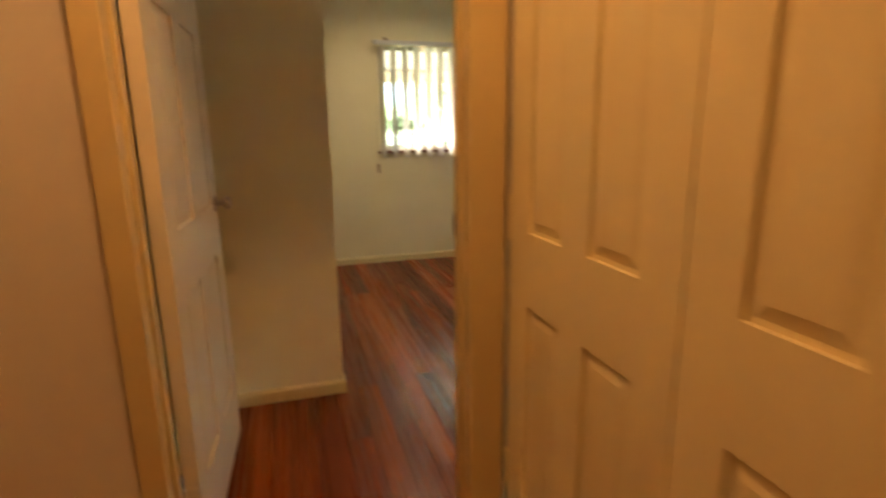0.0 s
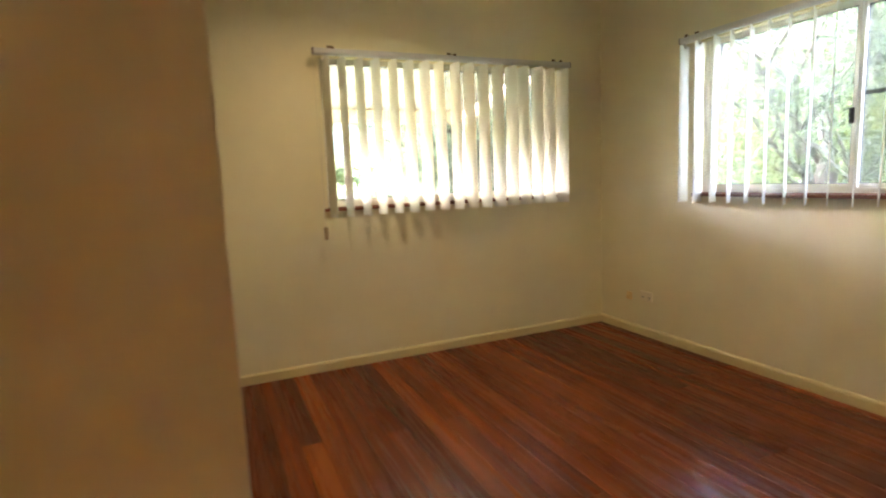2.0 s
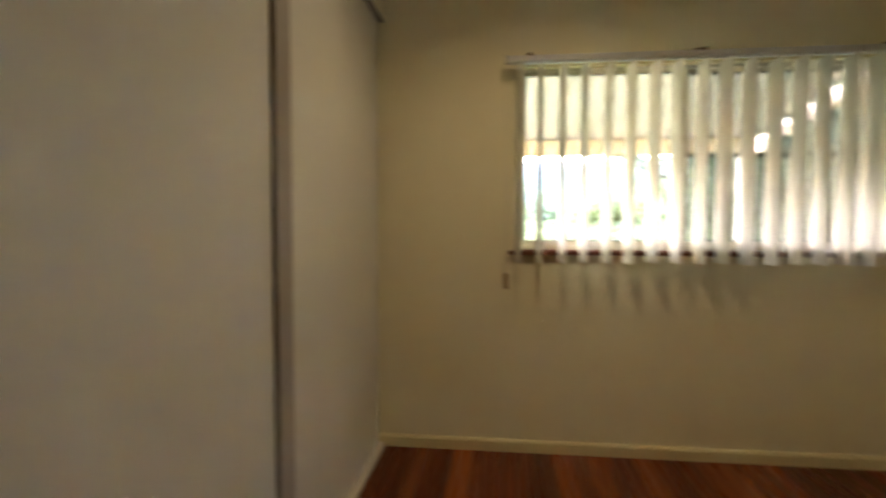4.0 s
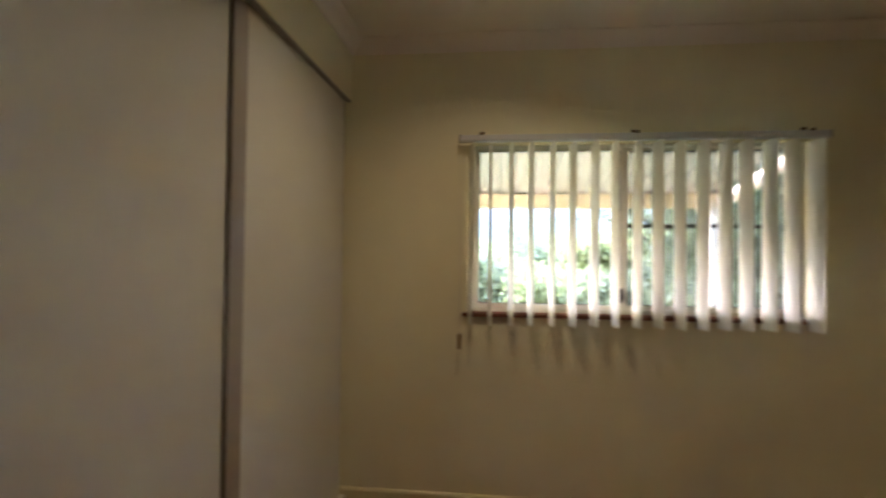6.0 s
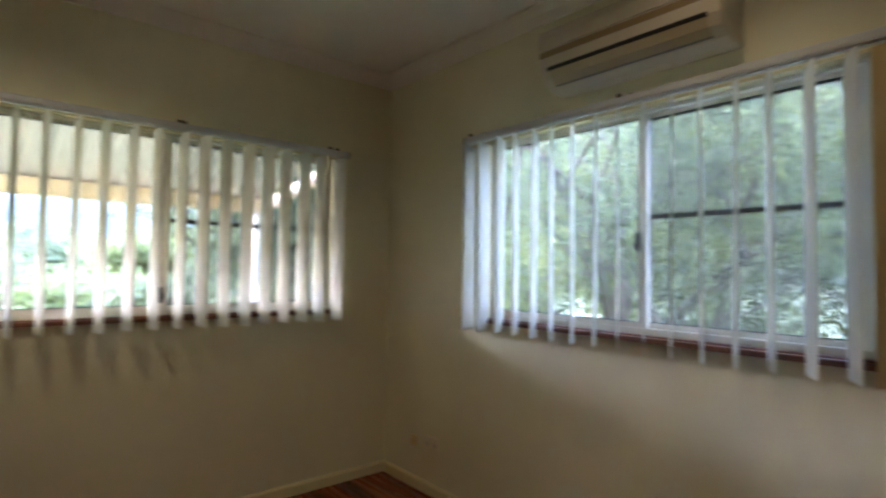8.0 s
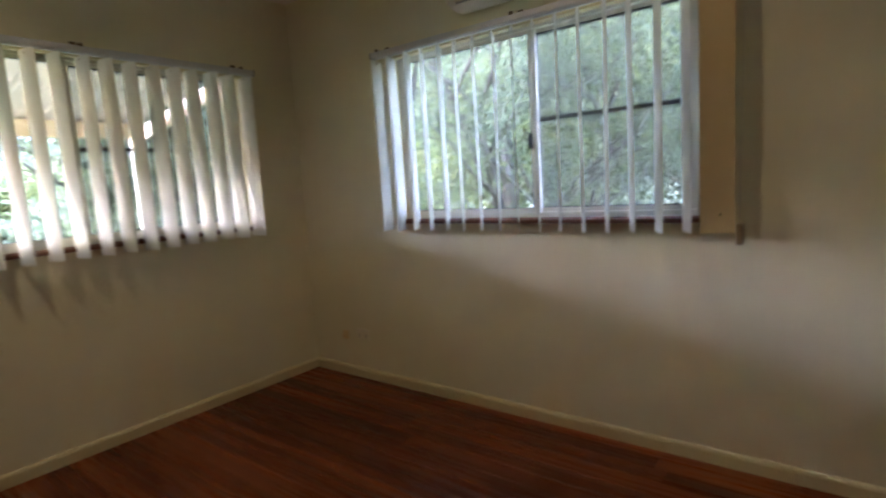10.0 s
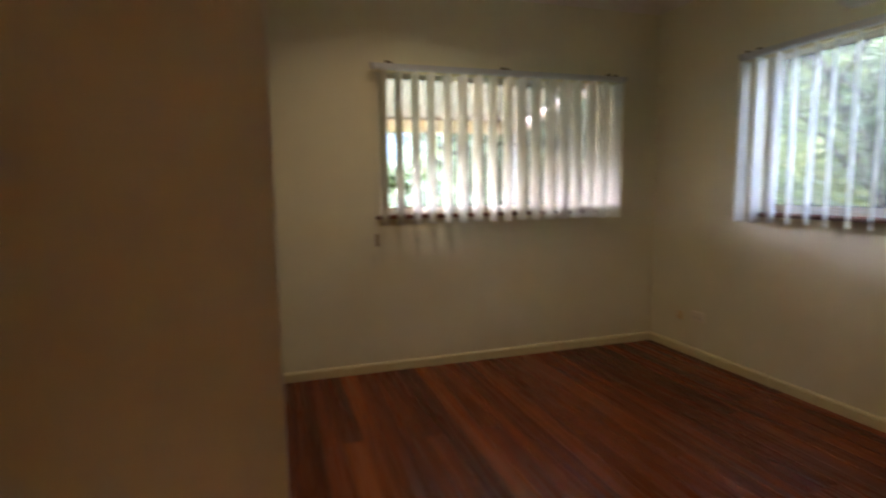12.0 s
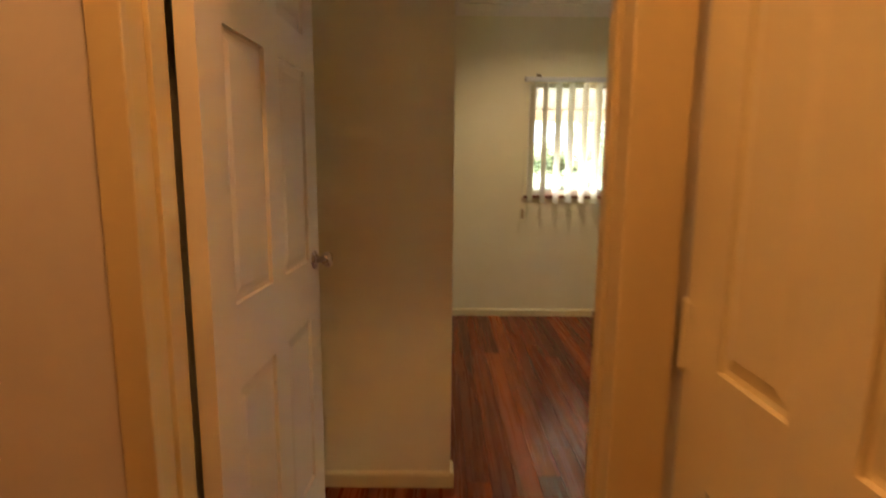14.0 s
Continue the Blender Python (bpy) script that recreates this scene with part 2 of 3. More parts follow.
def rod(bm, a, b, r0, r1=None, seg=8):
    """A round bar from a to b."""
    a, b = Vector(a), Vector(b)
    d = b - a
    m = Matrix.Translation((a + b) / 2) @ d.to_track_quat("Z", "Y").to_matrix().to_4x4()
    return bmesh.ops.create_cone(bm, cap_ends=True, segments=seg, radius1=r0, radius2=r0 if r1 is None else r1, depth=d.length, matrix=m)["verts"]


def lathe(bm, profile, seg=20, m=Matrix()):
    """Turns (radius, height) pairs round z."""
    rings = []
    for r, h in profile:
        rings.append([bm.verts.new(m @ Vector((r * math.cos(2 * math.pi * k / seg), r * math.sin(2 * math.pi * k / seg), h))) for k in range(seg)])
    for a, b in zip(rings, rings[1:]):
        for k in range(seg):
            bm.faces.new((a[k], a[(k + 1) % seg], b[(k + 1) % seg], b[k]))
    bm.faces.new(rings[0][::-1])
    bm.faces.new(rings[-1])


def sweep(bm, profile, a, b, out):
    """A moulding: (out, up) pairs drawn from a to b."""
    a, b, out = Vector(a), Vector(b), Vector(out)
    ends = [[bm.verts.new(p + out * u + Vector((0, 0, v))) for u, v in profile] for p in (a, b)]
    n = len(profile)
    for k in range(n):
        bm.faces.new((ends[0][k], ends[0][(k + 1) % n], ends[1][(k + 1) % n], ends[1][k]))
    bm.faces.new(ends[0][::-1])
    bm.faces.new(ends[1])
    bmesh.ops.recalc_face_normals(bm, faces=bm.faces)


def mesh_of(name, bm, material, smooth=False):
    me = bpy.data.meshes.new(name)
    bmesh.ops.recalc_face_normals(bm, faces=bm.faces)
    bm.to_mesh(me)
    bm.free()
    me.materials.append(material)
    if smooth:
        for p in me.polygons:
            p.use_smooth = True
    return me


def part(name, bm, material, parent=None, label="", smooth=False):
    ob = new(name, mesh_of(name, bm, material, smooth))
    ob.parent = parent
    return tagged(ob, label)


def thing(name, m, label, category, group="", kind=""):
    e = new(name)
    e.empty_display_size = 0.1
    e.matrix_basis = m
    return tagged(e, label, category, group, kind)


def boxes(name, rows, material, parent=None, label="", bevel=0.0, smooth=False):
    bm = bmesh.new()
    for r in rows:
        box(bm, *r, bevel=bevel)
    return part(name, bm, material, parent, label, smooth)


def structure(name, rows, material, label):
    return tagged(boxes(name, rows, material), label, name.split("_")[0], kind="structure")


# ---------------------------------------------------------------- the shell of the house
XL, XR, YN, YS, YH, ZC = -0.985, 2.0, 4.0, 0.30, 0.17, 2.70
W1 = (-0.28, 1.56)          # window openings
W2 = (1.33, 3.04)
WZ = (1.106, 2.09)
DOOR = (-1.543, -0.720, 2.05)

structure("wall_north", [(-1.80, W1[0], YN, 4.12, 0, 2.8), (W1[1], 2.12, YN, 4.12, 0, 2.8), (W1[0], W1[1], YN, 4.12, 0, WZ[0]),
                         (W1[0], W1[1], YN, 4.12, WZ[1], 2.8)], CREAM, "cream painted plaster wall with a wide window")
structure("wall_east", [(XR, 2.12, 0.17, W2[0], 0, 2.8), (XR, 2.12, W2[1], YN, 0, 2.8), (XR, 2.12, W2[0], W2[1], 0, WZ[0]),
                        (XR, 2.12, W2[0], W2[1], WZ[1], 2.8)], CREAM, "cream painted plaster wall with a wide window")
structure("wall_south", [(DOOR[1] + 0.02, XR, YH, YS, 0, ZC), (DOOR[0] - 0.02, DOOR[1] + 0.02, YH, YS, DOOR[2] + 0.02, ZC),
                         (-2.8, DOOR[0] - 0.02, YH, YS, 0, ZC)], HALLPAINT, "cream painted wall with the bedroom doorway")
structure("wall_west", [(-1.80, -1.68, YS, YN, 0, 2.8)], CREAM, "cream painted plaster wall behind the door")
structure("wall_wardrobe_end", [(-1.68, XL, 1.354, 1.444, 0, ZC)], CREAM, "plain cream wall closing the wardrobe's end")
structure("wall_wardrobe_bulkhead", [(-1.075, XL, 1.444, YN, 2.35, ZC)], CREAM, "cream bulkhead over the wardrobe doors")
structure("ceiling_bedroom", [(-1.68, XR, YS, YN, ZC, ZC + 0.1)], CEIL, "flat white painted plasterboard ceiling")
structure("ceiling_hall", [(-2.8, -0.6, -2.7, YH, ZC, ZC + 0.1)], CEIL, "flat white painted hall ceiling")
structure("wall_hall_east", [(-0.6, -0.5, -2.7, -1.20, 0, ZC), (-0.6, -0.5, -1.20, 0.167, 2.06, ZC), (-0.1, 0.0, -1.3, 0.167, 0, ZC),
                             (-0.5, -0.1, -1.3, -1.20, 0, ZC)], HALLPAINT, "cream hall wall with a linen cupboard")
structure("wall_hall_west", [(-2.92, -2.8, -2.7, YS, 0, ZC)], HALLPAINT, "plain cream hall wall")
structure("wall_hall_south", [(-2.92, -0.5, -2.82, -2.7, 0, ZC)], HALLPAINT, "plain cream hall wall")
structure("roof", [(-3.1, 2.5, -3.0, 4.13, 2.81, 2.9)], RENDERED, "flat roof deck over the rooms")

COVE = [(0, 0), (0, -0.08), (0.012, -0.08), (0.022, -0.066), (0.042, -0.044), (0.066, -0.026), (0.08, -0.012), (0.08, 0)]
bm = bmesh.new()
for a, b, out in (((XL, YN, ZC), (XR, YN, ZC), (0, -1, 0)), ((XR, YS, ZC), (XR, YN, ZC), (-1, 0, 0)), ((XL, 1.354, ZC), (XL, YN, ZC), (1, 0, 0)),
                  ((-1.68, YS, ZC), (XR, YS, ZC), (0, 1, 0)), ((-1.68, 1.354, ZC), (XL + 0.08, 1.354, ZC), (0, -1, 0)), ((-1.68, YS, ZC), (-1.68, 1.354, ZC), (1, 0, 0))):
    sweep(bm, COVE, a, b, out)
tagged(part("cornice", bm, CEIL), "white coved plaster cornice", "cornice", kind="structure")

SKIRT = [(0, 0), (0.016, 0), (0.016, 0.052), (0.012, 0.061), (0.005, 0.067), (0, 0.068)]
for a, b, out in (((XL - 0.05, YN, 0), (XR - 0.016, YN, 0), (0, -1, 0)), ((XR, YS, 0), (XR, YN, 0), (-1, 0, 0)), ((-0.64, YS, 0), (XR - 0.016, YS, 0), (0, 1, 0)),
                  ((-1.68, 1.354, 0), (XL + 0.014, 1.354, 0), (0, -1, 0)), ((XL, 1.3385, 0), (XL, 1.444, 0), (1, 0, 0)),
                  ((-1.68, YS, 0), (-1.68, 1.338, 0), (1, 0, 0)), ((-2.8, YH, 0), (-1.60, YH, 0), (0, -1, 0)), ((-2.8, -2.7, 0), (-2.8, YH, 0), (1, 0, 0)),
                  ((-2.8, -2.7, 0), (-0.6, -2.7, 0), (0, 1, 0)), ((-0.6, -2.7, 0), (-0.6, -1.26, 0), (-1, 0, 0))):
    bm = bmesh.new()
    sweep(bm, SKIRT, a, b, out)
    tagged(part("baseboard", bm, TRIM), "cream gloss painted skirting board", "skirting", "skirting boards", "structure")


# ---------------------------------------------------------------- door frame and door
def architraves(name, y0, y1, x0, x1, wl, wr, top, lap=0.004):
    boxes(name, [(x0 - wl, x0 + lap, y0, y1, 0, top + 0.06), (x1 - lap, x1 + wr, y0, y1, 0, top + 0.06), (x0 + lap, x1 - lap, y0, y1, top - lap, top + 0.06)],
          FRAMEPAINT, door_frame, bevel=0.004)


door_frame = thing("door_1", Matrix(), "cream gloss painted timber bedroom door frame", "door frame", kind="structure")
boxes("door_lining", [(DOOR[0] - 0.02, DOOR[0], 0.160, 0.300, 0, DOOR[2] + 0.02), (DOOR[1], DOOR[1] + 0.02, 0.160, 0.300, 0, DOOR[2] + 0.02),
                      (DOOR[0], DOOR[1], 0.160, 0.300, DOOR[2], DOOR[2] + 0.02)], FRAMEPAINT, door_frame, bevel=0.002)
boxes("door_stop", [(DOOR[0], DOOR[0] + 0.011, 0.222, 0.262, 0, DOOR[2]), (DOOR[1] - 0.011, DOOR[1], 0.222, 0.262, 0, DOOR[2]),
                    (DOOR[0] + 0.011, DOOR[1] - 0.011, 0.222, 0.262, DOOR[2] - 0.011, DOOR[2])], FRAMEPAINT, door_frame, bevel=0.002)
architraves("architrave", 0.150, YH, *DOOR[:2], 0.055, 0.096, DOOR[2])
architraves("architrave", YS, 0.318, *DOOR[:2], 0.057, 0.066, DOOR[2], -0.010)
bm = bmesh.new()
box(bm, DOOR[1] - 0.0025, DOOR[1] + 0.002, 0.266, 0.302, 0.995, 1.065, 0.001)
box(bm, DOOR[1] - 0.003, DOOR[1] + 0.003, 0.296, 0.304, 1.008, 1.050, 0.001)
part("strike_plate", bm, BRASS, door_frame, "dark brass strike plate")


def panel_piece(w, h, t, paint):
    """A raised and fielded door panel, both faces."""
    bm = bmesh.new()
    for side in (1, -1):
        rows = [(0.0, t / 2 - 0.011), (0.010, t / 2 - 0.0115), (0.034, t / 2 - 0.003), (min(w, h) / 2, t / 2 - 0.0025)]
        loops = []
        for inset, d in rows[:-1]:
            loops.append([bm.verts.new((x, side * d, z)) for x, z in ((inset, inset), (w - inset, inset), (w - inset, h - inset), (inset, h - inset))])
        for a, b in zip(loops, loops[1:]):
            for k in range(4):
                bm.faces.new((a[k], a[(k + 1) % 4], b[(k + 1) % 4], b[k]))
        bm.faces.new(loops[-1])
    return mesh_of("panel", bm, paint)


def panelled_leaf(parent, width, height, stile, mull, levels, paint, t=0.036):
    """A moulded six-panel leaf: x along its width from the hinge, front at -y."""
    bm = bmesh.new()
    pw = (width - 2 * stile - mull) / 2
    box(bm, 0, stile, -t / 2, t / 2, 0, height)
    box(bm, width - stile, width, -t / 2, t / 2, 0, height)
    zs = [0.0] + [v for lv in levels for v in lv] + [height]
    for z0, z1 in zip(zs[::2], zs[1::2]):
        box(bm, stile, width - stile, -t / 2, t / 2, z0, z1)
    for z0, z1 in levels:
        box(bm, stile + pw, stile + pw + mull, -t / 2, t / 2, z0, z1)
    part("leaf_frame", bm, paint, parent)
    for z0, z1 in levels:
        me = panel_piece(pw, z1 - z0, t, paint)
        for x in (stile, stile + pw + mull):
            ob = new("panel", me)
            ob.parent = parent
            ob.location = (x, 0, z0)


def door_knob(parent, x, z, side, t=0.036):
    turn = Matrix.Translation((x, side * t / 2, z)) @ Matrix.Rotation(radians(90 if side < 0 else -90), 4, "X")
    bm = bmesh.new()
    lathe(bm, [(0.032, 0), (0.033, 0.004), (0.028, 0.009), (0.014, 0.011)], 24, turn)
    part("rose", bm, CHROME, parent, "round steel rose", True)
    bm = bmesh.new()
    lathe(bm, [(0.012, 0.011), (0.011, 0.026), (0.018, 0.032), (0.026, 0.042), (0.027, 0.052), (0.021, 0.061), (0.010, 0.064)], 24, turn)
    part("door_knob", bm, CHROME, parent, "round brushed steel knob", True)


LEVELS = [(0.25, 0.83), (1.03, 1.64), (1.75, 1.92)]
bed_door = thing("panel_door", pose(-1.519, 0.322, 0.006, 0, 0, 87.8), "white painted six-panel door standing open into the bedroom", "door")
panelled_leaf(bed_door, 0.81, 2.035, 0.116, 0.105, LEVELS, DOORPAINT, 0.042)
door_knob(bed_door, 0.748, 1.025, -1, 0.042)
door_knob(bed_door, 0.748, 1.025, 1, 0.042)
for z in (0.2, 1.82):
    bm = bmesh.new()
    rod(bm, (-0.004, 0.020, z), (-0.004, 0.020, z + 0.09), 0.006)
    box(bm, -0.002, 0.001, -0.016, 0.018, z, z + 0.09)
    part("hinge", bm, DOORPAINT, bed_door, "painted butt hinge")

cup_frame = thing("door_2", Matrix(), "cream painted timber frame of the linen cupboard", "door frame", kind="structure")
boxes("architrave", [(-0.612, -0.6, -1.262, -1.202, 0, 2.12), (-0.612, -0.6, -1.202, 0.149, 2.06, 2.12)], FRAMEPAINT, cup_frame, bevel=0.003)
# hinge at the far leaf's outer edge: local x runs towards -y, front to -x
for k, y in enumerate((0.160, -0.517)):
    leaf = thing("cupboard_door", pose(-0.582, y, 0.008, 0, 0, -90), "cream painted six-panel linen cupboard door, closed", "cupboard door", "linen cupboard doors")
    panelled_leaf(leaf, 0.672, 2.04, 0.112, 0.114, LEVELS, CUPBOARDPAINT)
    side = 0.004 if k == 0 else 0.668
    for z in (0.22, 1.0, 1.80):
        bm = bmesh.new()
        rod(bm, (side, -0.022, z), (side, -0.022, z + 0.115), 0.0065, seg=10)
        rod(bm, (side, -0.022, z - 0.008), (side, -0.022, z), 0.004, 0.0075, 10)
        rod(bm, (side, -0.022, z + 0.115), (side, -0.022, z + 0.123), 0.0075, 0.004, 10)
        s = 1 if k == 0 else -1
        box(bm, min(side, side + s * 0.022), max(side, side + s * 0.022), -0.0200, -0.0172, z, z + 0.115, 0.0008)
        part("hinge", bm, CUPBOARDPAINT, leaf, "hinge painted over in cream")

lamp_body = thing("ceiling_light", pose(-1.20, -0.32, ZC), "small round opal hall ceiling light", "ceiling light")
bm = bmesh.new()
lathe(bm, [(0.09, -0.03), (0.10, -0.02), (0.10, 0.0)], 24)
part("base", bm, WHITEPLASTIC, lamp_body)
bm = bmesh.new()
lathe(bm, [(0.02, -0.105), (0.07, -0.09), (0.095, -0.06), (0.088, -0.031)], 24)
part("shade", bm, LAMPGLASS, lamp_body, "glowing warm opal glass shade", True)

for x, y, watts in DOWNLIGHTS:
    downlight = thing("downlight", pose(x, y, ZC), "small round white ceiling downlight, switched on", "downlight", "bedroom downlights")
    bm = bmesh.new()
    lathe(bm, [(0.040, -0.006), (0.052, -0.005), (0.055, 0.0), (0.040, 0.0)], 24)
    part("trim_ring", bm, WHITEPLASTIC, downlight, "", True)
    bm = bmesh.new()
    lathe(bm, [(0.036, -0.004), (0.039, -0.001)], 24)
    part("lens", bm, LAMPGLASS, downlight, "glowing warm lens")


# ---------------------------------------------------------------- wardrobe
ward = thing("built_in_wardrobe", pose(XL, 1.444, 0), "built-in wardrobe with two plain white sliding doors, closed", "wardrobe")
LW = YN - 1.444
boxes("track", [(-0.155, -0.034, 0.002, LW - 0.002, 0.0, 0.018)], TRACK, ward, "grey floor track")
boxes("plinth", [(-0.034, 0.0, 0.002, LW - 0.018, 0.0, 0.026)], WHITETRIM, ward, "white painted plinth strip", 0.003)
boxes("head_track", [(-0.155, -0.112, 0.002, LW - 0.002, 2.30, 2.349), (-0.034, -0.006, 0.002, LW - 0.002, 2.340, 2.349)], TRACK, ward, "grey head track")
boxes("jamb", [(-0.10, 0.004, 0.0, 0.022, 0.080, 2.348)], WHITETRIM, ward, "white jamb strip", 0.003)
for x0, y0, y1 in ((-0.080, 0.024, 1.380), (-0.040, 1.290, LW - 0.012)):
    front = x0 > -0.06
    a = y0 + 0.054 if front else y0 + 0.034
    d = boxes("sliding_door", [(x0 - 0.010, x0, a, y1 - 0.020, 0.045, 2.328)], SLIDER, ward, "plain white board sliding door")
    if front:
        bm = bmesh.new()
        box(bm, x0 - 0.036, x0 + 0.002, y0, a, 0.022, 2.346, 0.002)
        for v in bm.verts:
            if v.co.x > x0 - 0.01 and v.co.y < y0 + 0.02:
                v.co.x -= 0.030
        part("stile", bm, SLIDEFRAME, d, "taupe metal finger-pull stile")
        # Dark strip put in for the shadow line between the two doors.
        boxes("edging", [(-0.079, -0.062, y0 - 0.008, y0 - 0.001, 0.022, 2.346)], TRACK, d, "dark strip standing in for the shadow beside the stile")
    else:
        boxes("stile", [(x0 - 0.030, x0 + 0.004, y0, a, 0.022, 2.346)], SLIDEFRAME, d, "taupe metal stile", 0.003)
    boxes("stile", [(x0 - 0.028, x0 + 0.002, y1 - 0.020, y1, 0.022, 2.346)], SLIDER, d, "", 0.002)
    boxes("rail", [(x0 - 0.028, x0 + 0.002, a, y1 - 0.020, 0.022, 0.045)], SLIDER, d, "", 0.002)
    boxes("rail", [(x0 - 0.028, x0 + 0.002, a, y1 - 0.020, 2.328, 2.346)], SLIDER, d, "", 0.002)


# ---------------------------------------------------------------- windows
def sliding_window(name, m, width, meet, label):
    """Two-light sliding window: x along it, y outwards, z up from the sill."""
    w = thing(name, m, label, "window", kind="structure")
    h = WZ[1] - WZ[0]
    boxes("window_frame", [(0, 0.028, 0.045, 0.115, 0, h), (width - 0.028, width, 0.045, 0.115, 0, h), (0.028, width - 0.028, 0.045, 0.115, 0, 0.030),
                           (0.028, width - 0.028, 0.045, 0.115, h - 0.026, h)], ALU, w, "cream powder-coated metal frame", 0.002)
    bm = bmesh.new()
    box(bm, -0.03, width + 0.03, -0.030, -0.001, -0.022, 0.0, 0.004)
    box(bm, 0.001, width - 0.001, -0.001, 0.044, -0.004, 0.005, 0.001)
    part("window_sill", bm, SILLWOOD, w, "varnished red-brown timber sill")
    boxes("architrave", [(0.0, width, -0.004, 0.044, h - 0.012, h - 0.001)], TRIM, w)
    for x0, x1, y, nm in ((0.028, meet + 0.020, 0.062, "sash"), (meet - 0.022, width - 0.028, 0.088, "sash")):
        s = boxes(nm, [(x0, x0 + 0.030, y - 0.011, y + 0.011, 0.030, h - 0.026), (x1 - 0.040, x1, y - 0.011, y + 0.011, 0.030, h - 0.026),
                       (x0 + 0.030, x1 - 0.040, y - 0.011, y + 0.011, 0.030, 0.052), (x0 + 0.030, x1 - 0.040, y - 0.011, y + 0.011, h - 0.044, h - 0.026)],
                  ALU, w, "cream metal sash", 0.002)
        bm = bmesh.new()
        g = 0.004
        a, b, z0, z1 = x0 + 0.030, x1 - 0.040, 0.052, h - 0.044
        for r in ((a, a + g, z0, z1), (b - g, b, z0, z1), (a + g, b - g, z0, z0 + g), (a + g, b - g, z1 - g, z1)):
            box(bm, r[0], r[1], y - 0.006, y + 0.006, r[2], r[3])
        part("edging", bm, RUBBER, s, "black rubber glazing seal")
        pane = boxes("pane", [(a + 0.001, b - 0.001, y - 0.002, y + 0.002, z0 + 0.001, z1 - 0.001)], GLASS, s, "clear glass")
        pane.visible_shadow = False
    bm = bmesh.new()
    box(bm, meet - 0.026, meet - 0.008, 0.032, 0.050, 0.36 if name == "window_2" else 0.07, 0.44 if name == "window_2" else 0.15, 0.003)
    box(bm, meet - 0.022, meet - 0.004, 0.022, 0.034, 0.385 if name == "window_2" else 0.09, 0.415 if name == "window_2" else 0.12, 0.003)
    part("latch", bm, RUBBER, w, "black sash latch")
    fx0, fx1, fy = meet - 0.010, width - 0.030, 0.106
    f = boxes("insect_screen", [(fx0, fx0 + 0.018, fy, fy + 0.010, 0.034, h - 0.03), (fx1 - 0.018, fx1, fy, fy + 0.010, 0.034, h - 0.03),
                                (fx0 + 0.018, fx1 - 0.018, fy, fy + 0.010, 0.034, 0.050), (fx0 + 0.018, fx1 - 0.018, fy, fy + 0.010, h - 0.048, h - 0.03),
                                (fx0 + 0.018, fx1 - 0.018, fy, fy + 0.010, 0.500, 0.522)], RUBBER, w, "black framed insect screen")
    bm = bmesh.new()
    box(bm, fx0 + 0.018, fx1 - 0.018, fy + 0.0045, fy + 0.0055, 0.050, h - 0.048)
    part("mesh", bm, MESH, f, "grey insect mesh")
    return w


sliding_window("window_1", pose(W1[0], YN, WZ[0]), W1[1] - W1[0], 0.885, "two-light sliding window with cream metal frame and insect screen")
sliding_window("window_2", pose(XR, W2[1], WZ[0], 0, 0, -90), W2[1] - W2[0], 0.905, "two-light sliding window with cream metal frame and insect screen")


# ---------------------------------------------------------------- vertical blinds
def vane_mesh(material, height, bow=0.006, width=0.127):
    bm = bmesh.new()
    n, t = 8, 0.0007
    rings = []
    for z in (0.0, 0.03, height * 0.5, height - 0.006, height):
        ring = []
        wd = width if z < height - 0.001 else width * 0.8
        for s in (t, -t):
            ks = range(n + 1) if s > 0 else range(n, -1, -1)
            for k in ks:
                u = k / n - 0.5
                th = s * (2.6 if z <= 0.03 else 1)
                ring.append(bm.verts.new((u * wd, bow * (1 - 4 * u * u) + th, z)))
        rings.append(ring)
    q = len(rings[0])
    for a, b in zip(rings, rings[1:]):
        for k in range(q):
            bm.faces.new((a[k], a[(k + 1) % q], b[(k + 1) % q], b[k]))
    bm.faces.new(rings[0][::-1])
    bm.faces.new(rings[-1])
    me = mesh_of("vane", bm, material, True)
    me.set_sharp_from_angle(angle=radians(35))
    return me


